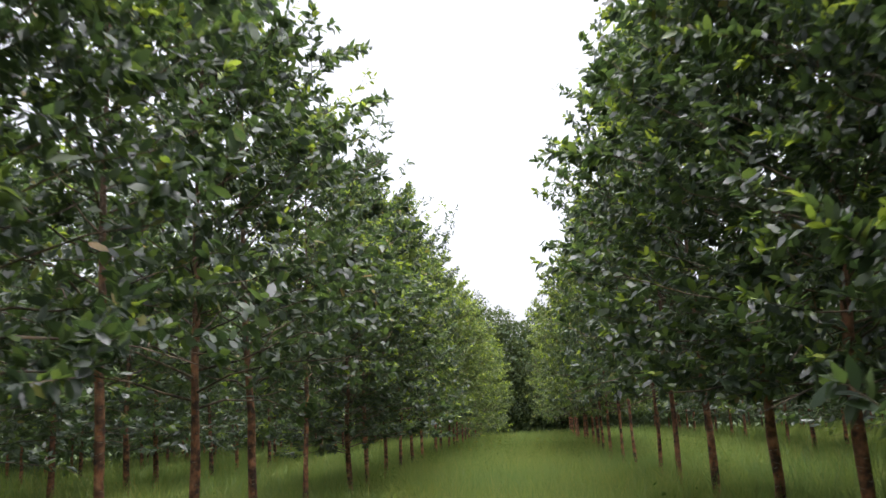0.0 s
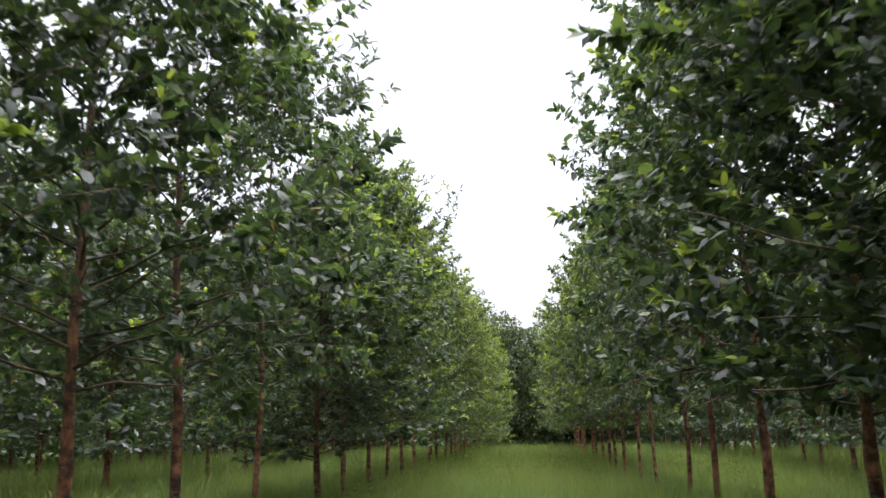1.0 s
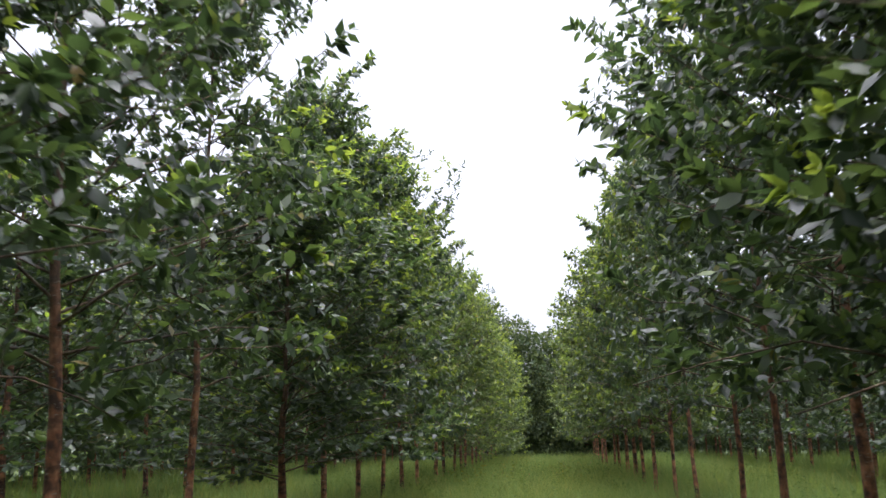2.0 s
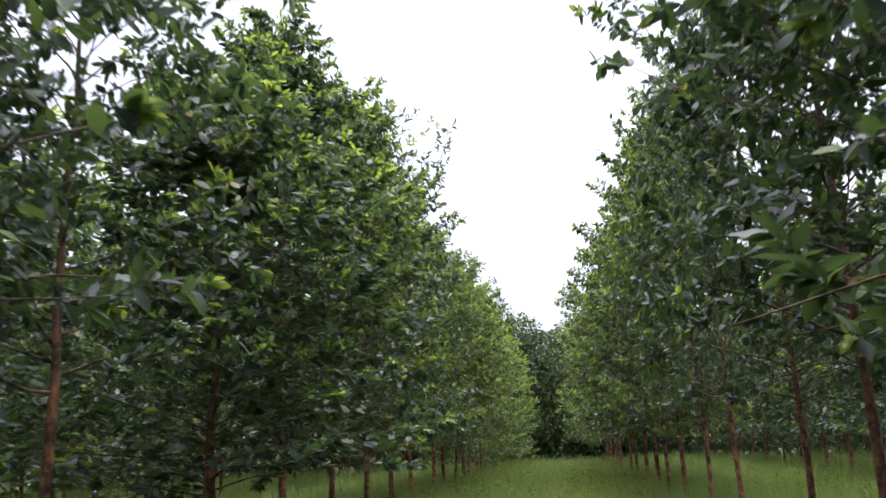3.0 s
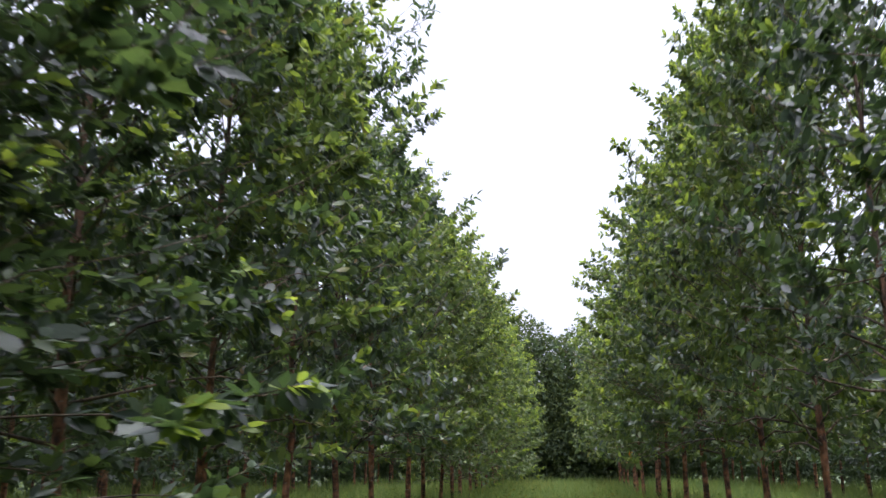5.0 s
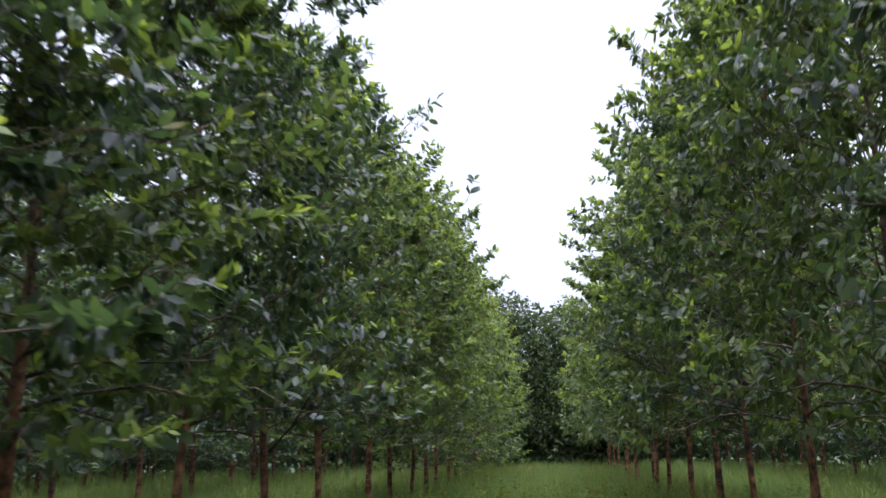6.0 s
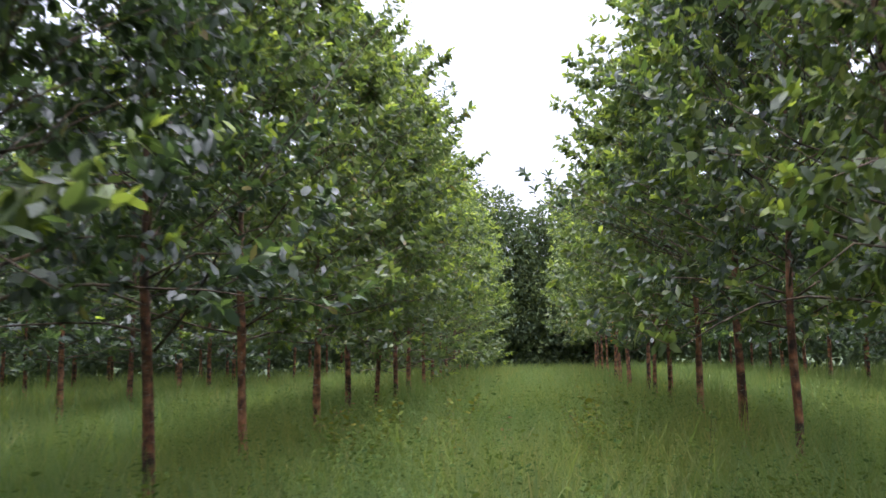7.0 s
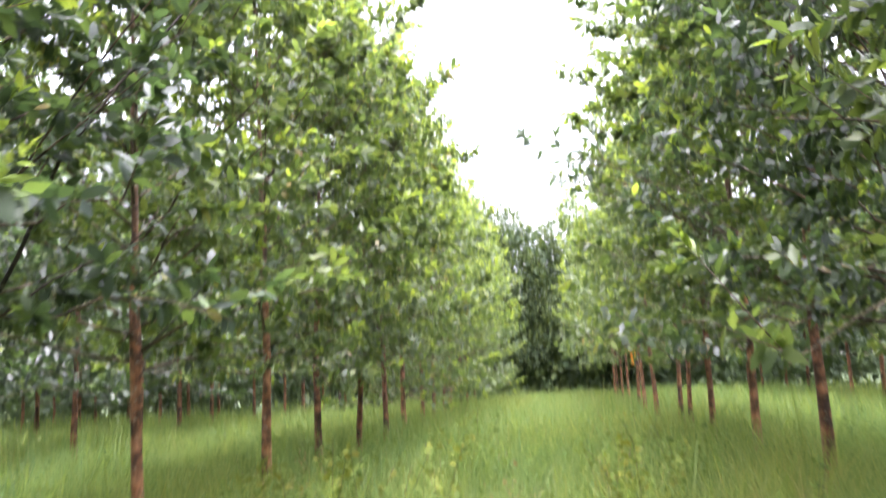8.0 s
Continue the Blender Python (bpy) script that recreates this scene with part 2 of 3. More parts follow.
def leaf_arrays(rng, base, way, length, width, up_bias=0.1, bend=0.25, plain=False):
    """Blades of six corners each, with a curved midrib. base, way: (n, 3); length, width: (n,)."""
    n = len(base)
    way = unit(way)
    up = np.array([0.0, 0.0, 1.0])
    flat = np.cross(way, np.broadcast_to(up, way.shape) + rng.normal(0, 0.15, (n, 3)))
    flat = unit(flat)
    normal = unit(np.cross(flat, way))
    roll = rng.normal(0, 1.0 - 0.6 * up_bias, n)[:, None]
    side = flat * np.cos(roll) + normal * np.sin(roll)
    face = unit(np.cross(side, way))
    curl = rng.normal(bend, 0.12, n)[:, None]
    sickle = rng.normal(0, 0.10, n)[:, None]
    L, W = length[:, None], width[:, None]

    def rib(s):
        return base + way * L * (s - 0.1 * curl * s * s) - face * L * curl * s * s + side * L * sickle * s * s

    if plain:
        a = rib(0.45)
        return np.stack([rib(0.0), a + side * W * 0.52, rib(1.0), a - side * W * 0.52], axis=1).reshape(-1, 3)
    a, b = rib(0.25), rib(0.70)
    verts = np.stack([rib(0.0), a + side * W * 0.5, a - side * W * 0.5, b + side * W * 0.49, b - side * W * 0.49, rib(1.0)], axis=1)
    return verts.reshape(-1, 3)


def leaf_faces(n):
    faces = []
    for k in range(0, 6 * n, 6):
        faces += [(k, k + 2, k + 1), (k + 1, k + 2, k + 4, k + 3), (k + 3, k + 4, k + 5)]
    return faces


def leaf_mesh(name, verts, mat, plain=False):
    if plain:
        return mesh_of(name, verts, [f for k in range(0, len(verts), 4) for f in ((k, k + 1, k + 2), (k, k + 2, k + 3))], mat)
    return mesh_of(name, verts, leaf_faces(len(verts) // 6), mat)


def crown_mesh(name, broad, slim, mat):
    """Full leaves and simpler ones in one mesh."""
    faces = leaf_faces(len(broad) // 6)
    off = len(broad)
    for k in range(off, off + len(slim), 4):
        faces += [(k, k + 1, k + 2), (k, k + 2, k + 3)]
    return mesh_of(name, np.concatenate([broad, slim]), faces, mat, True)


def tube(points, radii, sides=8):
    """A tapered tube along points, closed at the end."""
    pts = np.asarray(points, float)
    verts, faces = [], []
    axis = unit(np.gradient(pts, axis=0))
    for k, (q, t, r) in enumerate(zip(pts, axis, radii)):
        ref = np.array([1.0, 0, 0]) if abs(t[0]) < 0.8 else np.array([0, 1.0, 0])
        u = unit(np.cross(t, ref))
        v = np.cross(t, u)
        for s in range(sides):
            an = 2 * math.pi * s / sides
            verts.append(q + r * (u * math.cos(an) + v * math.sin(an)))
        if k:
            for s in range(sides):
                a, b = (k - 1) * sides + s, (k - 1) * sides + (s + 1) % sides
                faces.append((a, b, b + sides, a + sides))
    faces.append(tuple(range((len(pts) - 1) * sides, len(pts) * sides)))
    faces.append(tuple(range(sides - 1, -1, -1)))
    return verts, faces


def joined(pieces):
    verts, faces = [], []
    for v, f in pieces:
        off = len(verts)
        verts += list(v)
        faces += [tuple(i + off for i in q) for q in f]
    return verts, faces


# ---------------------------------------------------------------- plantation trees
def crown_radius(s):
    """Half width of the crown at the height share s of the crown, 1 at its widest."""
    return float(np.interp(s, [0.0, 0.12, 0.35, 0.6, 0.8, 0.93, 1.0], [0.9, 1.0, 1.0, 0.93, 0.69, 0.38, 0.10]))


def tree_parts(seed, height, radius, low, limbs, twigs, leaves, leaf_len, sides, name_limbs, shoots, flushing):
    """Trunk, lower limbs, upper branches, mature leaves and young shoots of one young tree, standing at the origin."""
    rng = np.random.default_rng(seed)
    nz = 16 if sides > 6 else 8
    zs = np.linspace(-0.15, height - 0.1, nz)
    wob = np.cumsum(rng.normal(0, 0.016, (nz, 2)), axis=0)
    wob -= wob[0]
    trunk_pts = np.column_stack([wob[:, 0], wob[:, 1], zs])
    share = (zs + 0.15) / height
    trunk_r = 0.047 * np.maximum(0.0, 1 - share) ** 1.15 + 0.006 + 0.02 * np.exp(-(zs + 0.15) * 5)
    trunk_r = trunk_r * (1 + rng.normal(0, 0.07, nz))
    trunk = tube(trunk_pts, trunk_r, sides)

    def on_trunk(z):
        return np.array([np.interp(z, zs, trunk_pts[:, 0]), np.interp(z, zs, trunk_pts[:, 1]), z])

    lower, upper, spots, ways, tips = [], [], [], [], []
    for k in range(limbs):
        s = (k + 0.5) / limbs
        z0 = low + (height - 0.35 - low) * s ** 0.95
        az = k * 2.39996 + rng.normal(0, 0.3)
        steep = rng.uniform(0.8, 1.2) * float(np.interp(s, [0.0, 0.12, 0.4, 1.0], [0.30, 0.50, 0.85, 1.15]))
        s_tip = min(1.0, (z0 + 0.85 * steep * radius * crown_radius(s) - low) / (height - low))
        reach = radius * crown_radius(s_tip) * rng.uniform(0.84, 1.0)
        rise = reach * steep
        p0 = on_trunk(z0)
        out = np.array([math.cos(az), math.sin(az), 0.0])
        sag = rng.uniform(-0.10, 0.16) * reach + (0.30 * reach * (0.16 - s) / 0.16 if s < 0.16 else 0)
        us = np.linspace(0, 1, 6)
        pts = np.array([p0 + out * reach * u + np.array([0, 0, rise * u - sag * u * u]) for u in us])
        pts[1:] += rng.normal(0, 0.03, (5, 3))
        # Pale flush likelier higher up: new shoots, with the crown's skylight coloured in.
        flush = rng.random() < flushing * (0.35 + 1.8 * s)
        r0 = 0.004 + 0.008 * (1 - s) + (0.002 if k < name_limbs else 0.0)
        pipe = tube(pts, r0 * (1 - 0.8 * us), 5 if sides > 6 else 3)
        if sides > 4 or k < 8:
            (lower if k < name_limbs else upper).append(pipe)
        for j in range(twigs):
            u = rng.uniform(0.10, 1.0) ** 0.85
            q = np.array([np.interp(u, us, pts[:, c]) for c in range(3)])
            swing = rng.choice([-1, 1]) * rng.uniform(0.4, 1.4)
            d = unit(np.array([math.cos(az + swing), math.sin(az + swing), rng.uniform(-0.3, 1.0)]))
            if u > 0.93:
                d = unit(out + np.array([0, 0, 0.8]) + rng.normal(0, 0.2, 3))
            ln = rng.uniform(0.25, 0.6) * (0.5 + 0.6 * radius / 2)
            if sides > 6 and j % 2:
                upper.append(tube([q, q + d * ln], [0.005, 0.002], 3))
            m = rng.poisson(leaves)
            f = rng.uniform(0.05, 1.05, m)
            at = q + np.outer(f, d * ln)
            spin = rng.uniform(0, 2 * math.pi, m)
            e1 = unit(np.cross(d, np.array([0.1, 0.2, 1.0])))
            e2 = np.cross(d, e1)
            w = np.outer(np.cos(spin), e1) + np.outer(np.sin(spin), e2) + d * rng.uniform(0.1, 1.1, m)[:, None]
            w[:, 2] -= rng.uniform(-0.45, 0.6, m)
            spots.append(at)
            ways.append(w)
            if rng.random() < (0.03 if u < 0.5 else 0.8 if flush else 0.10) * shoots:
                tips.append((q + d * ln, d))
    # leader
    for j in range(twigs * 2):
        z = height - rng.uniform(-0.25, 0.6)
        q = on_trunk(z)
        tips.append((q, unit(np.array([rng.normal(0, 0.6), rng.normal(0, 0.6), 1.0]))))
    spots, ways = np.concatenate(spots), np.concatenate(ways)
    n = len(spots)
    length = leaf_len * rng.uniform(0.65, 1.25, n)
    width = length * rng.uniform(0.33, 0.50, n)
    full = n // 2 if sides > 6 else 0
    mixing = rng.permutation(n)
    a, b = mixing[:full], mixing[full:]
    mature = (leaf_arrays(rng, spots[a], ways[a], length[a], width[a]), leaf_arrays(rng, spots[b], ways[b], length[b], width[b], plain=True))
    tb, tw = [], []
    for q, d in tips:
        m = int(rng.integers(6, 11))
        spin = rng.uniform(0, 2 * math.pi, m)
        e1 = unit(np.cross(d, np.array([0.3, 0.2, 1.0])))
        e2 = np.cross(d, e1)
        tb.append(q + np.outer(rng.uniform(-0.08, 0.06, m), d))
        tw.append(np.outer(np.cos(spin), e1) + np.outer(np.sin(spin), e2) + d * rng.uniform(0.6, 1.6, m)[:, None])
    tb, tw = np.concatenate(tb), np.concatenate(tw)
    length = 0.8 * leaf_len * rng.uniform(0.6, 1.2, len(tb))
    young = leaf_arrays(rng, tb, tw, length, length * rng.uniform(0.32, 0.46, len(tb)), 0.3, 0.25, sides <= 6)
    return trunk, lower, upper, mature, young


def plantation_tree(seed, height, radius, low, limbs, twigs, leaves, leaf_len, sides=10, name_limbs=7, shoots=1.0, flushing=0.34, label="young plantation tree with reddish-brown trunk and glossy green leaves", foliage=None):
    tree = tagged(new("tree"), label, "tree", "planted trees in rows")
    trunk, lower, upper, mature, young = tree_parts(seed, height, radius, low, limbs, twigs, leaves, leaf_len, sides, name_limbs, shoots, flushing)
    part("trunk", mesh_of("trunk", *trunk, BARK, True), tree, "reddish-brown flaking bark")
    for v, f in lower:
        part("limb", mesh_of("limb", v, f, TWIG, True), tree)
    if upper:
        part("branchwork", mesh_of("branchwork", *joined(upper), TWIG, True), tree, "thin brown twigs inside the crown", "stuff")
    part("crown", crown_mesh("crown", *mature, foliage or LEAF), tree, "dense broad sickle-shaped green leaves", "stuff")
    part("new_growth", leaf_mesh("new_growth", young, YOUNG, sides <= 6), tree, "pale yellow-green new leaves", "stuff")
    return tree


NEAR = [plantation_tree(11 + k, 7.0, 1.82, 1.7 + 0.1 * (k % 3), 88, 7, 35, 0.108, shoots=1.3) for k in range(5)]
SPARSE = [plantation_tree(31 + k, 7.0, 1.85, 1.75, 76, 6, 31, 0.110) for k in range(2)]
BARE = [plantation_tree(81 + k, 7.0, 1.75, 2.0, 55, 6, 26, 0.110, label="young plantation tree with thin open crown showing bare branches") for k in range(2)]
DENSE = [plantation_tree(35 + k, 7.0, 1.82, 1.55, 98, 7, 41, 0.108, label="young plantation tree with dense dark crown over reddish trunk") for k in range(2)]
# MID and LOW wear the lit leaf tone, with extra young shoots.
MID = [plantation_tree(41 + k, 7.0, 1.8, 1.75, 66, 5, 16, 0.145, 6, 0, 1.4, 0.9, foliage=LIT_LEAF) for k in range(3)]
LOW = [plantation_tree(51 + k, 7.0, 1.8, 0.9, 72, 5, 16, 0.145, 6, 0, 1.4, 0.9, foliage=LIT_LEAF) for k in range(2)]
FAR = [plantation_tree(61 + k, 7.0, 1.8, 1.5, 42, 5, 10, 0.30, 4, 0, 0.6, 0.6) for k in range(2)]
SIDE = [plantation_tree(71 + k, 7.0, 1.8, 1.25, 74, 5, 17, 0.15, 6, 0, 0.5, 0.2, label="young plantation tree with low leafy crown in a side row") for k in range(3)]
# New leaves plus the lit leaf tone, so the crown looks skylit by colour.
LIT_FRESH = [plantation_tree(91 + k, 7.0, 1.82, 1.55, 88, 7, 31, 0.108, shoots=1.7, flushing=0.95, label="young plantation tree, lime-green crown from new leaves and a lit leaf tone", foliage=LIT_LEAF) for k in range(2)]
# Extra lime shoots put the skylit crown top into the leaf colour.
TIPPED = [plantation_tree(101 + k, 7.0, 1.82, 1.55, 94, 7, 36, 0.108, shoots=2.6, flushing=0.8, label="young plantation tree with lime-green shoot tips coloured for a skylit top") for k in range(2)]
taken = {}


def plant(kinds, x, y, high=1.0, wide=1.0, lean=0.0):
    """Stands a tree at (x, y); the first of each kind is used itself, the others are copies."""
    k = random.randrange(len(kinds))
    m = pose(x, y, 0, random.uniform(-0.7, 0.7), lean + random.uniform(-0.7, 0.7), 0) @ pose(0, 0, 0, 0, 0, random.uniform(0, 360)) @ Matrix.Diagonal((wide, wide, high, 1))
    src = kinds[k]
    if src.name in taken:
        return copy_thing(src, m)
    taken[src.name] = m
    return src


LEFT_ROW = [(-3.5, -1.0), (-3.45, 1.4), (-3.55, 3.8), (-3.5, 6.2), (-3.45, 8.7), (-3.45, 10.47), (-3.6, 12.91), (-3.49, 14.82),
            (-3.29, 17.14), (-3.49, 19.66), (-3.45, 21.71), (-3.48, 24.01), (-3.5, 26.38), (-3.5, 28.52), (-3.4, 31.01), (-3.45, 33.3), (-3.42, 35.26)]
RIGHT_ROW = [(2.75, 0.0), (2.75, 2.4), (2.7, 4.8), (2.7, 7.2), (2.5, 9.68), (2.37, 11.94), (2.32, 14.73), (2.17, 16.94), (2.14, 19.02),
             (1.99, 21.62), (1.9, 23.55), (1.8, 25.58), (1.81, 28.15), (1.86, 30.42), (1.85, 33.19), (1.81, 35.63)]
LEFT_SHAPE = {(-3.45, 10.47): (1.04, 1.12), (-3.6, 12.91): (1.02, 1.22), (-3.49, 14.82): (0.95, 0.86), (-3.29, 17.14): (0.71, 1.1),
              (-3.49, 19.66): (0.98, 1.0), (-3.45, 21.71): (0.96, 0.98), (-3.48, 24.01): (1.02, 0.92, 0.0), (-3.5, 26.38): (0.92, 1.0),
              (-3.4, 31.01): (0.98, 1.03), (-3.45, 33.3): (0.97, 1.0), (-3.42, 35.26): (0.97, 1.0, 2.5)}
RIGHT_SHAPE = {(2.5, 9.68): (1.05, 1.26), (2.37, 11.94): (1.04, 1.22), (2.32, 14.73): (1.04, 1.16), (2.17, 16.94): (1.2, 0.95, -1.5),
               (2.14, 19.02): (0.98, 0.82), (1.99, 21.62): (1.0, 0.78), (1.9, 23.55): (1.02, 0.8), (1.8, 25.58): (1.02, 0.87), (1.81, 28.15): (1.0, 0.88),
               (1.86, 30.42): (1.0, 1.1), (1.85, 33.19): (1.0, 1.08), (1.81, 35.63): (0.98, 1.05)}
OPEN = {(1.99, 21.62), (-3.45, 8.7), (-3.49, 14.82), (-3.6, 12.91)}
THIN = {(-3.45, 10.47), (-3.5, 26.38), (2.32, 14.73), (2.17, 16.94)}
THICK = {(2.7, 4.8), (2.7, 7.2), (2.5, 9.68), (2.37, 11.94)}
# Trees whose crowns get the lit leaf tone and extra new shoots.
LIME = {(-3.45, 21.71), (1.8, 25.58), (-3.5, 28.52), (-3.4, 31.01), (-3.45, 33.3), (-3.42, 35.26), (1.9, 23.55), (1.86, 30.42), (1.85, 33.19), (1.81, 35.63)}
LIT_TIPS = {(-3.29, 17.14), (-3.49, 19.66), (-3.48, 24.01), (1.81, 28.15)}
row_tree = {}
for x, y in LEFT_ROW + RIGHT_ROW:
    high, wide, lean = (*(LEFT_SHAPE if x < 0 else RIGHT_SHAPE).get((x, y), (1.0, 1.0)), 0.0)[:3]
    row_tree[x, y] = plant(LIT_FRESH if (x, y) in LIME else TIPPED if (x, y) in LIT_TIPS else BARE if (x, y) in OPEN else SPARSE if (x, y) in THIN else DENSE if (x, y) in THICK else NEAR if y > 4.5 else MID if y > 3 else FAR, x, y, high * random.uniform(0.98, 1.02), wide, lean)
for k in range(9):
    for x, y in ((-3.45, 37.3 + 2.4 * k), (1.92, 37.6 + 2.42 * k)):
        spot = (round(x + random.uniform(-0.1, 0.1), 2), round(y + random.uniform(-0.25, 0.25), 2)) if k != 4 else (round(x, 2), round(y, 2))
        row_tree[spot] = plant(LOW if x < 0 else MID, *spot, random.uniform(0.93, 1.03) * (1.1 if x < 0 and k > 3 else 1.0), random.uniform(1.0, 1.15))
# Crowns of the first ten are shaped wider to shut out skylight below.
for x in (-8.7, 7.3):
    for k in range(25):
        plant(SIDE if 3 < k < 17 else FAR, x + random.uniform(-0.2, 0.2), 0.5 + 2.4 * k + random.uniform(-0.35, 0.35), random.uniform(0.9, 1.06), random.uniform(1.38, 1.52) if k < 10 else random.uniform(1.15, 1.32))
for x in (-13.9, -19.1, 12.5, 17.7):
    for k in range(-6 if abs(x) < 15 else 0, 20):
        plant(FAR, x + random.uniform(-0.3, 0.3), 10 + 2.45 * k + random.uniform(-0.4, 0.4), random.uniform(0.88, 1.06), random.uniform(1.3, 1.5) if x < 0 else random.uniform(1.15, 1.35))
# Unseen trees behind the start, added to keep light from the back out.
for x in (-8.7, -3.5, 2.75, 7.3):
    for k in range(4):
        plant(FAR, x + random.uniform(-0.3, 0.3), -10.5 + 2.45 * k, random.uniform(0.9, 1.06), random.uniform(0.95, 1.1))
for src in NEAR + SPARSE + BARE + DENSE + MID + LOW + FAR + SIDE + LIT_FRESH + TIPPED:
    if src.name in taken:
        src.matrix_basis = taken[src.name]


# ---------------------------------------------------------------- branches that reach into the aisle, leaf by leaf
def leaf_piece(name, rng, mat, broad):
    """One leaf, a metre long: two halves folded along the midrib, curved like a sickle."""
    stations = [(0.0, 0.03), (0.06, 0.05), (0.2, 0.75), (0.42, 1.0), (0.65, 0.97), (0.86, 0.72), (0.96, 0.36), (1.0, 0.03)]
    drop, hook, fold = rng.uniform(0.05, 0.28), rng.uniform(-0.16, 0.16), rng.uniform(0.03, 0.10)
    verts, faces = [], []
    for s, w in stations:
        y, x, z = s, hook * s * s, -drop * s * s
        verts += [(x - broad * w / 2, y, z + fold * w), (x, y, z), (x + broad * w / 2, y, z + fold * w)]
    for k in range(len(stations) - 1):
        a = 3 * k
        faces += [(a, a + 1, a + 4, a + 3), (a + 1, a + 2, a + 5, a + 4)]
    return mesh_of(name, verts, faces, mat, True)


leaf_rng = np.random.default_rng(9)
LEAVES = {key: [leaf_piece("leaf", leaf_rng, mat, leaf_rng.uniform(0.30, 0.42)) for _ in range(4)] for key, mat in (("old", LEAF), ("new", YOUNG))}


def world_part(ob, parent):
    """Makes ob a part of parent and keeps it where it stands."""
    ob.parent = parent
    up = parent.matrix_basis.copy()
    if parent.parent:
        up = parent.parent.matrix_basis @ parent.matrix_parent_inverse @ up
    ob.matrix_parent_inverse = up.inverted()


def aisle_branch(at, tip, count, key="old", size=0.18, seed=0, bark=TWIG, droop=0.0):
    """A limb from the trunk at the place at to its tip, with its leaves along the outer part."""
    rng = np.random.default_rng(seed * 17 + 3)
    tip = np.array(tip, float)
    tip[:2] -= 0.22 * unit(tip[:2] - np.array(at))
    start = np.array([at[0], at[1], max(2.0, tip[2] - rng.uniform(0.6, 1.1) * math.dist(at, tip[:2]))])
    us = np.linspace(0, 1, 7)
    pts = np.array([start + (tip - start) * u + np.array([0, 0, 0.3 * math.sin(math.pi * u) * 0.4]) for u in us])
    pts[1:-1] += rng.normal(0, 0.045, (5, 3))
    along = unit(tip - start)
    side = unit(np.cross(along, np.array([0, 0, 1.0])))
    pipes, leaf_poses = [tube(pts, 0.008 * (1 - 0.75 * us), 5)], []
    shoots = max(3, count // 4)
    for k in range(shoots):
        u = 0.98 - 0.62 * ((k + rng.uniform(0, 1)) / shoots) ** 1.5
        q = np.array([np.interp(u, us, pts[:, c]) for c in range(3)])
        way = unit(along * rng.uniform(0.3, 0.9) + side * (1 if k % 2 else -1) * rng.uniform(0.2, 1.0) + np.array([0, 0, rng.uniform(-0.2, 0.9) - droop]))
        far = way * rng.uniform(0.12, 0.32)
        pipes.append(tube([q, q + far], [0.004, 0.0015], 3))
        e1 = unit(np.cross(way, np.array([0.1, 0.2, 1.0])))
        e2 = np.cross(way, e1)
        for j in range(round(2.0 * count / shoots)):
            spin = j * 2.4 + rng.uniform(-0.5, 0.5)
            out = e1 * math.cos(spin) + e2 * math.sin(spin) + way * rng.uniform(0.3, 1.2) + np.array([0, 0, rng.uniform(-0.4, 0.4)])
            leaf_poses.append((q + far * min(1.0, 0.15 + rng.uniform(0, 0.95)), out, size * rng.uniform(0.36, 0.7)))
    limb = new("limb", mesh_of("limb", *joined(pipes), bark, True))
    world_part(limb, row_tree[at])
    for q, out, long in leaf_poses:
        turn = Vector(unit(out)).to_track_quat("Y", "Z").to_matrix().to_4x4() @ pose(0, 0, 0, 0, rng.uniform(-90, 90), 0)
        leaf = new("leaf", LEAVES[key][int(rng.integers(4))])
        leaf.matrix_basis = Matrix.Translation(q) @ turn @ Matrix.Scale(long, 4)
        world_part(leaf, limb)
    return limb


grown_limbs = itertools.count(1)


def reaching_limbs(at, *limbs):
    """Limbs of the tree at (x, y) that reach out over the aisle: the tip's place, leaves, their age and length."""
    for tip, count, key, size in limbs:
        aisle_branch(at, tip, count, key, size, next(grown_limbs))


reaching_limbs((-3.45, 8.7), ((-2.39, 9.39, 2.27), 12, "old", 0.19))
reaching_limbs((-3.45, 10.47), ((-2.32, 10.36, 3.38), 12, "new", 0.17), ((-2.7, 11.59, 3.67), 8, "new", 0.17))
reaching_limbs((-3.6, 12.91), ((-1.92, 12.6, 2.72), 14, "old", 0.19), ((-1.55, 12.72, 5.53), 18, "old", 0.17), ((-1.58, 13.37, 5.5), 16, "old", 0.17),
               ((-1.25, 12.36, 4.69), 16, "old", 0.17), ((-1.68, 13.35, 2.2), 13, "old", 0.22), ((-1.7, 12.9, 5.0), 24, "old", 0.16),
               ((-1.6, 12.9, 3.3), 18, "old", 0.16), ((-1.68, 12.9, 5.3), 28, "old", 0.15), ((-1.78, 13.4, 5.7), 28, "old", 0.15),
               ((-1.6, 12.6, 4.9), 28, "old", 0.15), ((-1.85, 12.8, 6.0), 28, "new", 0.14))
reaching_limbs((-3.29, 17.14), ((-2.06, 17.17, 2.35), 10, "new", 0.17), ((-2.36, 18.6, 3.57), 10, "new", 0.17))
reaching_limbs((-3.45, 21.71), ((-2.07, 21.76, 2.21), 13, "old", 0.21))
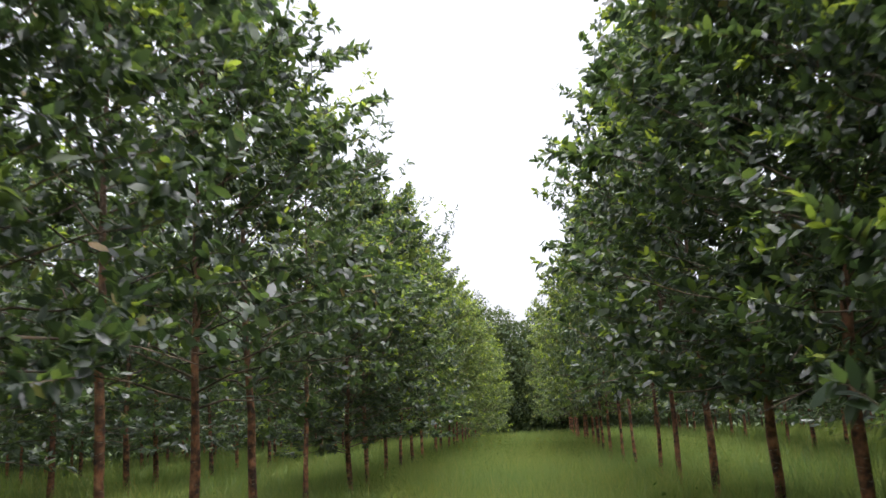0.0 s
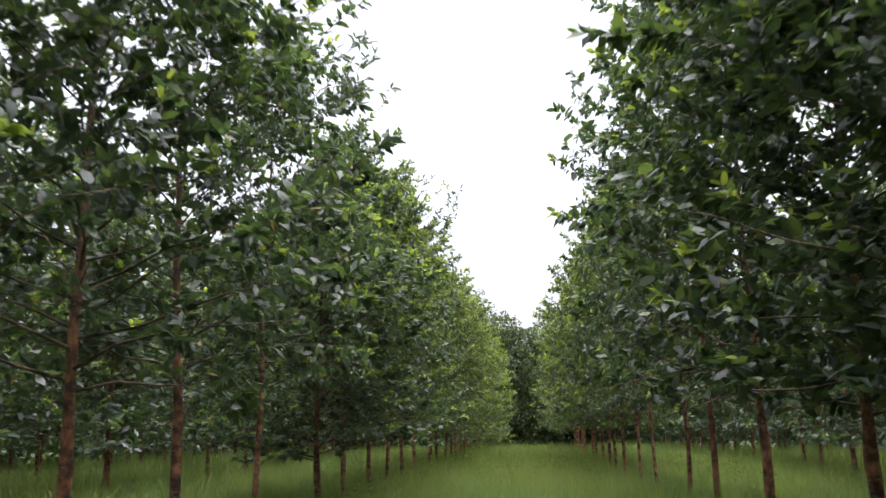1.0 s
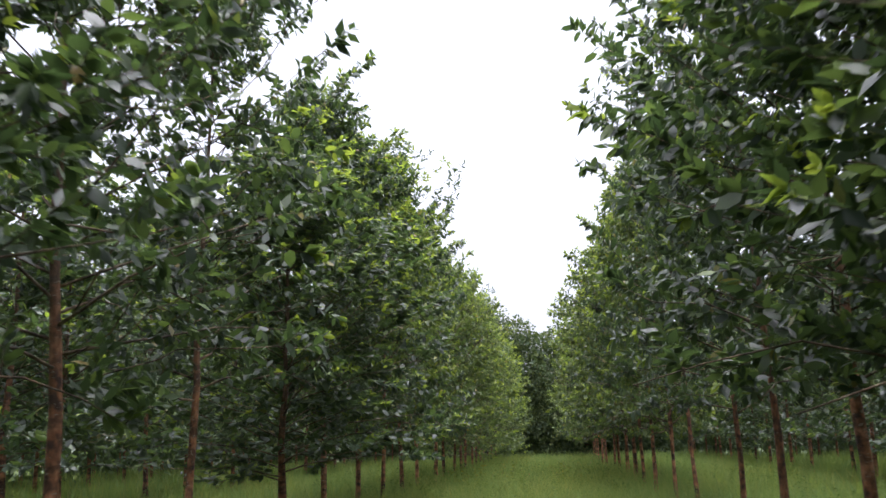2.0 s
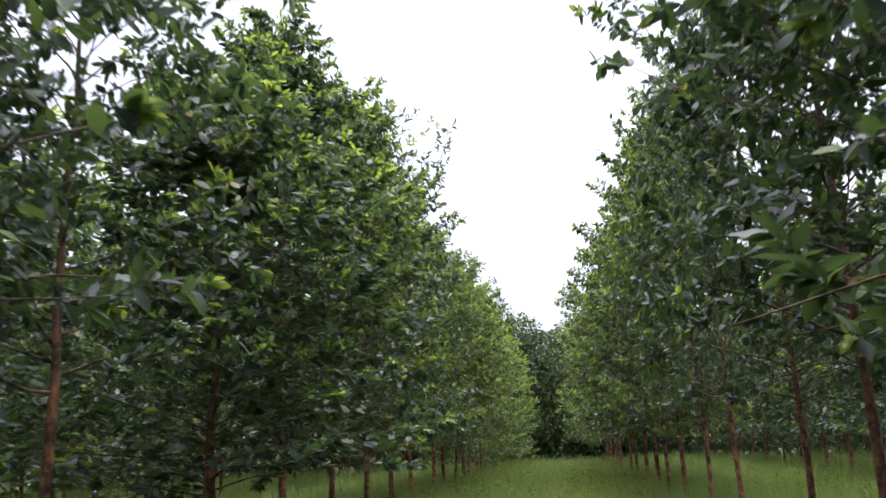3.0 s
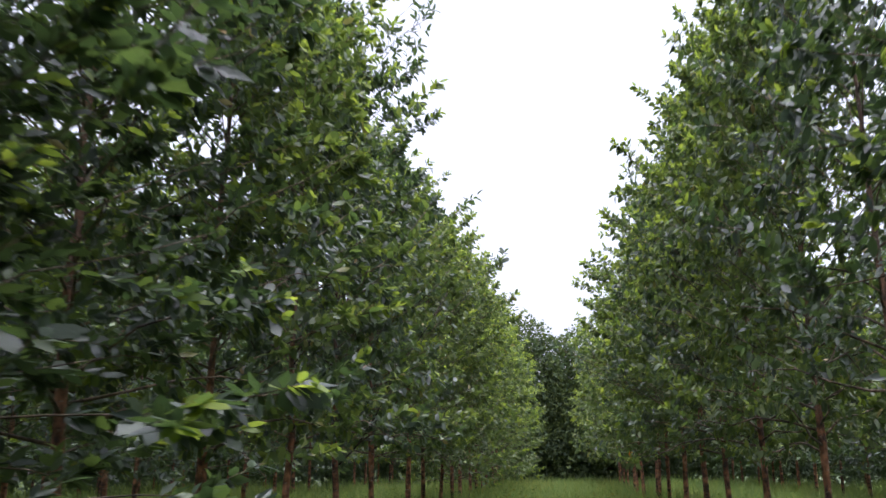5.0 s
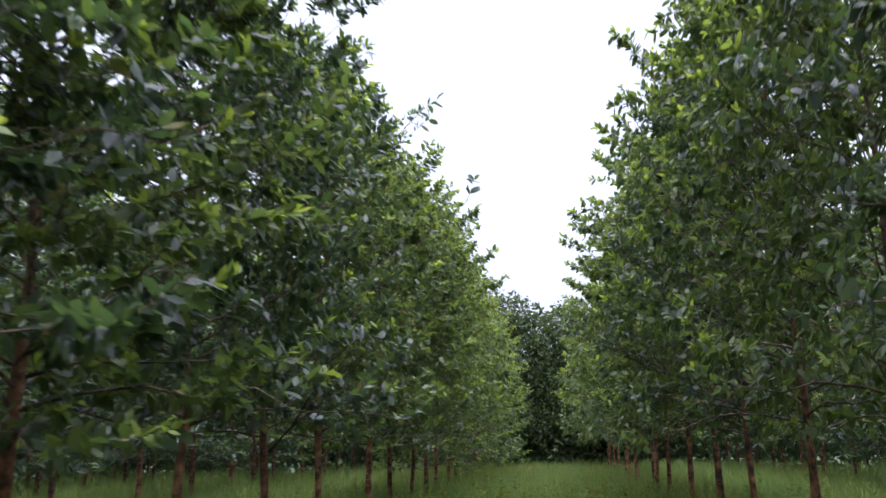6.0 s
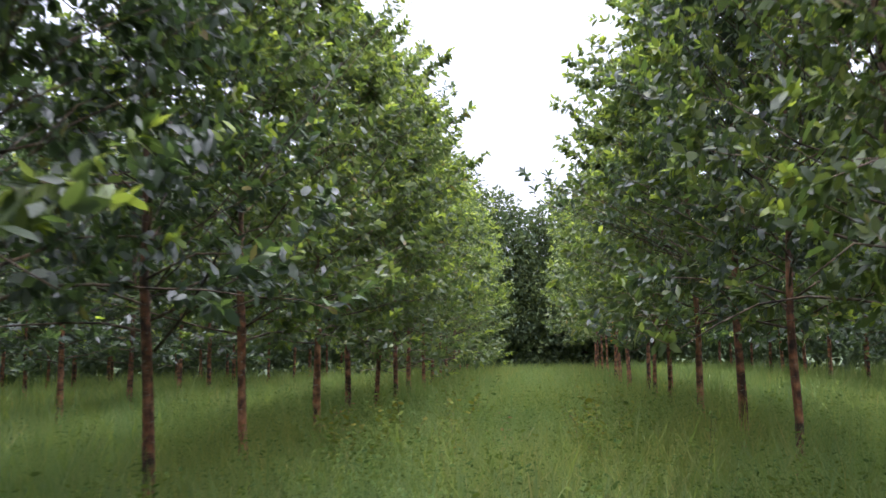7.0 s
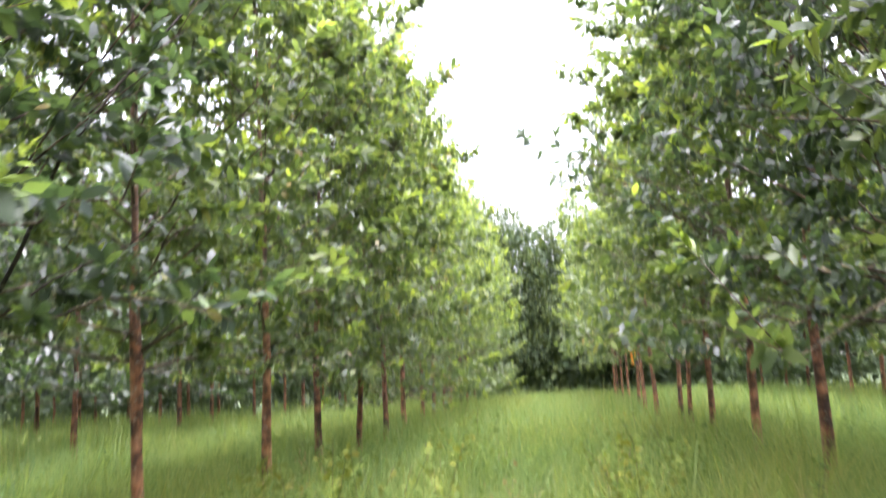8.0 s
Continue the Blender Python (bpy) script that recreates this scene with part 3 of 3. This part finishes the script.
reaching_limbs((-3.48, 24.01), ((-1.6, 23.6, 6.78), 20, "old", 0.18), ((-1.75, 24.0, 6.3), 18, "old", 0.18), ((-1.33, 24.53, 4.5), 16, "old", 0.18),
               ((-1.7, 23.9, 6.6), 26, "old", 0.16), ((-1.65, 23.3, 6.3), 26, "old", 0.16),
               ((-1.8, 23.6, 5.8), 26, "old", 0.16), ((-1.9, 23.9, 7.0), 24, "new", 0.15), ((-2.2, 23.4, 7.1), 24, "old", 0.16))
reaching_limbs((-3.5, 26.38), ((-1.0, 25.41, 3.93), 18, "old", 0.18), ((-2.0, 26.3, 3.2), 12, "old", 0.19))
reaching_limbs((-3.5, 28.52), ((-2.45, 28.57, 2.92), 14, "old", 0.18))
reaching_limbs((-3.4, 31.01), ((-1.75, 31.8, 5.2), 28, "new", 0.16), ((-1.8, 31.5, 5.5), 26, "new", 0.16), ((-1.85, 32.0, 5.0), 24, "old", 0.16))
reaching_limbs((-3.45, 33.3), ((-1.92, 32.88, 2.4), 14, "old", 0.18), ((-2.15, 34.07, 6.25), 18, "old", 0.18))
reaching_limbs((-3.42, 35.26), ((-1.95, 36.5, 6.5), 26, "old", 0.17), ((-1.88, 36.2, 6.2), 26, "new", 0.16), ((-1.73, 35.6, 6.3), 18, "old", 0.18))
reaching_limbs((2.7, 7.2), ((1.6, 7.9, 3.2), 28, "old", 0.15))
reaching_limbs((2.5, 9.68), ((0.78, 9.9, 2.87), 9, "new", 0.17), ((0.93, 9.92, 2.42), 12, "old", 0.2), ((1.25, 8.4, 3.4), 28, "old", 0.15))
reaching_limbs((2.37, 11.94), ((0.64, 11.53, 2.36), 12, "old", 0.18), ((0.5, 11.8, 2.6), 12, "old", 0.18))
reaching_limbs((2.32, 14.73), ((0.8, 14.57, 2.8), 14, "old", 0.18), ((0.35, 14.6, 4.5), 30, "old", 0.16), ((0.3, 14.9, 4.8), 30, "old", 0.16),
               ((0.45, 14.4, 4.2), 26, "new", 0.15))
reaching_limbs((2.17, 16.94), ((0.66, 17.42, 1.85), 12, "old", 0.18), ((1, 17.1, 2.22), 10, "old", 0.18), ((0.35, 16.9, 5.4), 30, "old", 0.15),
               ((0.4, 17.1, 5.9), 30, "new", 0.15), ((0.45, 16.7, 5.0), 28, "old", 0.15))
reaching_limbs((1.99, 21.62), ((1.06, 21.2, 2.35), 12, "old", 0.18))
reaching_limbs((1.9, 23.55), ((0.9, 23.2, 5.58), 14, "new", 0.16))
reaching_limbs((1.8, 25.58), ((0.37, 25.6, 2.7), 14, "old", 0.19), ((0.77, 25.33, 3.34), 14, "old", 0.17), ((0.45, 25.8, 3.9), 22, "new", 0.15),
               ((0.5, 26.0, 4.4), 22, "old", 0.16))
reaching_limbs((1.81, 28.15), ((0.68, 27.8, 5.74), 16, "old", 0.17), ((0.59, 27.8, 4.9), 16, "old", 0.17), ((0.3, 27.6, 4.3), 22, "old", 0.16))
reaching_limbs((1.86, 30.42), ((0.06, 30.08, 2.94), 16, "old", 0.18), ((-0.84, 29.5, 3.42), 15, "old", 0.19), ((-0.57, 29.6, 3.15), 20, "old", 0.17),
               ((-0.3, 29.7, 3.3), 22, "old", 0.17), ((-0.67, 29.4, 3.35), 16, "old", 0.17), ((-0.77, 29.5, 3.2), 26, "old", 0.16),
               ((-0.42, 29.6, 3.05), 26, "old", 0.16))

# ascending dark limbs of two trees beside the aisle, with leaves on side shoots
def bent_limb(at, points, thick, count, size, seed):
    rng = np.random.default_rng(seed)
    pts = np.array(points, float)
    pts[1:-1] += rng.normal(0, 0.012, (len(pts) - 2, 3))
    us = np.linspace(0, 1, len(pts))
    pipes, leaf_poses = [tube(pts, thick * (1 - 0.65 * us), 7)], []
    for k in range(count // 5):
        u = rng.uniform(0.25, 1.0)
        q = np.array([np.interp(u, us, pts[:, c]) for c in range(3)])
        way = unit(rng.normal(0, 1, 3) + np.array([0, 0, 0.5]))
        far = way * rng.uniform(0.15, 0.35)
        pipes.append(tube([q, q + far], [0.004, 0.0015], 3))
        for j in range(5):
            leaf_poses.append((q + far * rng.uniform(0.3, 1.0), way * rng.uniform(0.3, 1.0) + rng.normal(0, 0.7, 3), size * rng.uniform(0.6, 1.1)))
    limb = new("limb", mesh_of("limb", *joined(pipes), DARK_TWIG, True))
    world_part(limb, row_tree[at])
    for q, out, long in leaf_poses:
        leaf = new("leaf", LEAVES["old"][int(rng.integers(4))])
        leaf.matrix_basis = Matrix.Translation(q) @ Vector(unit(out)).to_track_quat("Y", "Z").to_matrix().to_4x4() @ pose(0, 0, 0, 0, rng.uniform(-90, 90), 0) @ Matrix.Scale(long, 4)
        world_part(leaf, limb)


bent_limb((-3.5, 26.38), [(-3.5, 26.38, 1.5), (-3.22, 26.23, 1.75), (-2.97, 26.16, 2.1), (-2.78, 26.18, 2.55), (-2.54, 26.28, 2.95), (-2.27, 26.48, 3.4), (-2.07, 26.68, 3.85)], 0.014, 90, 0.085, 71)
bent_limb((-3.5, 26.38), [(-3.22, 26.23, 1.75), (-2.92, 26.38, 2.0), (-2.62, 26.58, 2.2), (-2.32, 26.78, 2.32)], 0.008, 45, 0.085, 72)
bent_limb((1.81, 28.15), [(1.83, 28.1, 2.65), (1.53, 28, 3.0), (1.18, 27.85, 3.25), (0.8, 27.7, 3.48), (0.42, 27.6, 3.75)], 0.012, 90, 0.085, 73)

# ---------------------------------------------------------------- ground
bm = bmesh.new()
bmesh.ops.create_grid(bm, x_segments=60, y_segments=60, size=60, matrix=Matrix.Translation((0, 28, 0)))
for v in bm.verts:
    v.co.z = 0.05 * noise.noise(v.co * 0.35) - 0.02
rim = [e for e in bm.edges if e.is_boundary]
grown = bmesh.ops.extrude_edge_only(bm, edges=rim)["geom"]
for v in grown:
    if isinstance(v, bmesh.types.BMVert):
        v.co = Vector((v.co.x * 40, 28 + (v.co.y - 28) * 40, -0.02))
ground_mesh = bpy.data.meshes.new("ground")
bm.normal_update()
bm.to_mesh(ground_mesh)
ground_mesh.materials.append(SOIL)
ground = tagged(new("ground", ground_mesh), "flat soil overgrown with green grass", "ground", kind="structure")


def blades(seed, count, x0, x1, y0, y1, tall, wide, fade=0.0):
    rng = np.random.default_rng(seed)
    base = np.column_stack([rng.uniform(x0, x1, count), rng.uniform(y0, y1, count), np.zeros(count) - 0.03])
    base[:, :2] += rng.normal(0, 1, (count, 2)) * fade
    tuft = np.array([noise.noise((x * 0.9, y * 0.9, 3.0)) for x, y in base[:, :2]])
    h = tall * rng.uniform(0.55, 1.15, count) * (1 + 0.35 * tuft)
    az = rng.uniform(0, 2 * math.pi, count)
    lean = np.column_stack([np.cos(az), np.sin(az), np.zeros(count)]) * (h * rng.uniform(0.1, 0.9, count))[:, None]
    side = np.column_stack([-np.sin(az), np.cos(az), np.zeros(count)]) * (wide * rng.uniform(0.6, 1.4, count))[:, None]
    up = np.column_stack([np.zeros(count), np.zeros(count), h])
    mid = base + up * 0.62 + lean * 0.35
    verts = np.stack([base - side, base + side, mid + side * 0.8, mid - side * 0.8, base + up + lean], axis=1).reshape(-1, 3)
    faces = []
    for k in range(0, 5 * count, 5):
        faces += [(k, k + 1, k + 2, k + 3), (k + 3, k + 2, k + 4)]
    return verts, faces


near_grass = mesh_of("grass", *joined([blades(5, 94000, -5.3, 4.3, 10, 36, 0.80, 0.0036, 0.9), blades(6, 48000, -26, 20, -9, 60, 0.80, 0.011, 1.5), blades(7, 1500, -8, 7, 29, 58, 1.1, 0.005), blades(8, 42000, -9, 8, 35, 61, 0.80, 0.010, 0.6),
    blades(9, 30000, -13, -5, 8, 46, 0.80, 0.010, 0.6), blades(10, 30000, 4, 12, 8, 46, 0.80, 0.010, 0.6)]), GRASS)
tagged(new("grass", near_grass), "tall dense green grass covering the aisle", "grass", kind="stuff")

# ---------------------------------------------------------------- woods that close the view
rng = np.random.default_rng(77)
spots, ways = [], []
for k in range(150):
    if k < 46:
        cx, cy, h = rng.uniform(-26, 20), rng.uniform(60, 64.5), rng.uniform(6.5, 8.8)
    elif k < 98:
        cx, cy, h = rng.uniform(-31, -25), rng.uniform(0, 66), rng.uniform(6, 9)
    else:
        cx, cy, h = rng.uniform(22, 28), rng.uniform(0, 66), rng.uniform(6, 9)
    n = 1050 if k < 46 else 220
    th, cz = rng.uniform(0, 2 * math.pi, n), rng.uniform(-1, 1, n)
    lump = 1 + 0.25 * np.sin(th * 3 + k) * np.sin(cz * 5 + k)
    r = np.sqrt(1 - cz ** 2) * rng.uniform(0.55, 1.05, n) * lump
    wide = rng.uniform(1.6, 2.6)
    spots.append(np.column_stack([cx + wide * r * np.cos(th), cy + wide * r * np.sin(th), np.maximum(0.05, h * (0.5 + 0.5 * cz * lump))]))
    ways.append(np.column_stack([np.cos(th), np.sin(th), rng.uniform(-0.8, 0.5, n)]) + rng.normal(0, 0.5, (n, 3)))
for n, x0, x1, y0, y1 in ((11000, -28, 21, 58.6, 60.4), (6500, -22.0, -20.8, -5, 61), (5500, 19.2, 20.4, -5, 61)):
    spots.append(np.column_stack([rng.uniform(x0, x1, n), rng.uniform(y0, y1, n), rng.uniform(0.05, 3.2, n) * rng.uniform(0.6, 1, n)]))
    ways.append(rng.normal(0, 1, (n, 3)))
spots, ways = np.concatenate(spots), np.concatenate(ways)
size = rng.uniform(0.28, 0.55, len(spots)) * np.where(spots[:, 1] > 58.5, 0.85, 1.0)
tagged(new("far_woods", leaf_mesh("far_woods", leaf_arrays(rng, spots, ways, size, size * 0.5, plain=True), FAR_LEAF, True)), "dark dense woods closing the end of the aisle", "woods", kind="stuff")


def woods_tree(x, y, height, radius, count, seed):
    """A broad dark tree of the woods: a short trunk under a crown of several dense lobes."""
    r = np.random.default_rng(seed)
    tree = tagged(new("tree"), "broad dark green tree at the end of the aisle", "tree", "trees of the woods")
    tree.location = (x, y, 0)
    part("trunk", mesh_of("trunk", *tube([(0, 0, -0.1), (0.05, 0, height * 0.3), (0, 0.05, height * 0.6)], [0.16, 0.12, 0.06], 7), BARK, True), tree)
    spots, ways = [], []
    for k in range(16):
        a, u = k * 2.4, (k + 0.5) / 16
        rr = radius * 0.62 * math.sqrt(max(0.05, 1 - (1.7 * u - 0.75) ** 2))
        c = np.array([rr * math.cos(a), rr * math.sin(a), height * (0.12 + 0.74 * u)])
        d = unit(r.normal(0, 1, (count // 16, 3)))
        spots.append(c + d * (radius * 0.48) * r.uniform(0.55, 1.0, (count // 16, 1)))
        ways.append(d + r.normal(0, 0.5, d.shape) + np.array([0, 0, -0.3]))
    spots, ways = np.concatenate(spots), np.concatenate(ways)
    spots[:, 2] = np.maximum(spots[:, 2], 0.1)
    size = r.uniform(0.13, 0.26, len(spots))
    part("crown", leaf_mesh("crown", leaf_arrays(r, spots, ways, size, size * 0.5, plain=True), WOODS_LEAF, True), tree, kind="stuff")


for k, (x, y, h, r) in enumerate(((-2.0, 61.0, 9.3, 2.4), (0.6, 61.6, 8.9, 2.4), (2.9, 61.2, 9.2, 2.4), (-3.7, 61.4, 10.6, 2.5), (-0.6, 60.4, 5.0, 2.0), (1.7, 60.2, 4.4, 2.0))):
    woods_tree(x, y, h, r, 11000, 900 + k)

# a farther bank of woods all round, so that no sky shows under the crowns
verts, faces, steps = [], [], 240
for k in range(steps):
    an = 2 * math.pi * k / steps
    rad = 84 + 5 * noise.noise((math.cos(an) * 6, math.sin(an) * 6, 1.0))
    top = 7.2 + 1.2 * noise.noise((math.cos(an) * 14, math.sin(an) * 14, 7.0)) + 0.9 * noise.noise((math.cos(an) * 60, math.sin(an) * 60, 2.0))
    for r, z in ((rad, -0.3), (rad + 0.6, top * 0.5), (rad + 2.5, top)):
        verts.append((r * math.cos(an), 30 + r * math.sin(an), z))
    a, b = 3 * k, 3 * ((k + 1) % steps)
    faces += [(a, b, b + 1, a + 1), (a + 1, b + 1, b + 2, a + 2)]
tagged(new("backdrop", mesh_of("backdrop", verts, faces, BANK)), "distant dark green woods round the plantation", "woods", kind="structure")

# ---------------------------------------------------------------- weeds in the grass
def weed_arrays(rng, x, y, tall, leaf, leaves):
    """A bushy weed: leaves along a few leaning stems. Returns stems and leaves."""
    stems, spots, ways = [], [], []
    for k in range(int(rng.integers(3, 6))):
        az, h = rng.uniform(0, 2 * math.pi), tall * rng.uniform(0.65, 1.1)
        lean = np.array([math.cos(az), math.sin(az), 0]) * h * rng.uniform(0.1, 0.45)
        us = np.linspace(0, 1, 4)
        pts = np.array([np.array([x, y, -0.02]) + lean * u * u + np.array([0, 0, h * u]) for u in us])
        stems.append(tube(pts, 0.004 * (1 - 0.7 * us), 3))
        f = rng.uniform(0.2, 1.0, leaves)
        spots.append(np.column_stack([np.interp(f, us, pts[:, c]) for c in range(3)]))
        a = rng.uniform(0, 2 * math.pi, leaves)
        ways.append(np.column_stack([np.cos(a), np.sin(a), rng.uniform(-0.3, 0.8, leaves)]))
    spots, ways = np.concatenate(spots), np.concatenate(ways)
    size = leaf * rng.uniform(0.6, 1.2, len(spots))
    return joined(stems), leaf_arrays(rng, spots, ways, size, size * rng.uniform(0.35, 0.5, len(spots)), 0.6)


rng = np.random.default_rng(123)
leaf_bits = []
for k in range(1400):
    if k % 14 == 0:
        patch = rng.uniform(-6.5, 5), rng.uniform(9, 40) if k < 300 else rng.uniform(23.5, 36), rng.uniform(0.12, 0.5)
    x, y = rng.normal(patch[0], patch[2]), rng.normal(patch[1], patch[2])
    _, lv = weed_arrays(rng, x, y, rng.uniform(0.6, 0.95), rng.uniform(0.03, 0.052), 18)
    leaf_bits.append(lv)
low_weed = new("undergrowth", leaf_mesh("undergrowth", np.concatenate(leaf_bits), WEED))
tagged(low_weed, "small leafy green weeds scattered through the grass", "weeds", kind="stuff")


def weed_plant(x, y, tall, leaf, leaves, mat, label, seed):
    r = np.random.default_rng(seed)
    plant_ob = tagged(new("weed"), label, "weed", "weeds in the aisle")
    plant_ob.location = (x, y, 0)
    st, lv = weed_arrays(r, 0, 0, tall, leaf, leaves)
    part("stem", mesh_of("stem", *st, TWIG), plant_ob)
    part("foliage", leaf_mesh("foliage", lv, mat), plant_ob, kind="stuff")


for k in range(18):
    weed_plant(rng.uniform(-2.6, -1.2) if k % 2 else rng.uniform(-0.2, 1.0), 27.5 + 0.55 * k + rng.uniform(-0.2, 0.2), rng.uniform(0.85, 1.08), rng.uniform(0.05, 0.08), 30,
               YELLOW if k % 3 else WEED, "yellow-green broad-leaved weed standing in the grass" if k % 3 else "leafy green weed standing in the grass", 300 + k)
for k, (x, y) in enumerate(((-3.2, 30.2), (-2.9, 29.6), (-0.9, 29.8), (-1.0, 32.6), (0.1, 30.9), (-3.3, 32.4))):
    weed_plant(x, y, 0.75, 0.055, 14, DEAD, "dry brown weed withering among green grass", 400 + k)
for k, (x, y) in enumerate(((-2.55, 28.5), (-2.3, 28.3), (-2.1, 28.55), (-1.85, 28.4), (-0.15, 28.7), (0.2, 28.9), (-1.35, 28.6))):
    weed_plant(x, y, 0.98, 0.07, 56, YELLOW, "yellow-green broad-leaved weed standing in the grass", 440 + k)

# withered orange leaves that hang on a trunk of the row
hang = row_tree[(1.92, 47.28)]
r = np.random.default_rng(55)
n = 26
spots = np.column_stack([1.86 + r.normal(0, 0.06, n), 47.15 + r.normal(0, 0.05, n), r.uniform(1.7, 2.8, n)])
lv = leaf_arrays(r, spots, np.column_stack([r.normal(0, 0.4, n), r.normal(-0.3, 0.4, n), -np.ones(n)]), r.uniform(0.14, 0.24, n), r.uniform(0.05, 0.08, n))
orange = new("withered_shoot", leaf_mesh("withered_shoot", lv, ORANGE))
tagged(orange, "hanging withered orange leaves", kind="stuff")
world_part(orange, hang)
# bare pale twig on a trunk
bare = new("dead_twig", mesh_of("dead_twig", *tube([(-3.48, 28.5, 1.72), (-3.2, 28.47, 1.98), (-2.95, 28.42, 2.22), (-2.8, 28.42, 2.3)], [0.012, 0.010, 0.008, 0.004], 5), PALE, True))
tagged(bare, "bare pale dead twig")
world_part(bare, row_tree[(-3.5, 28.52)])
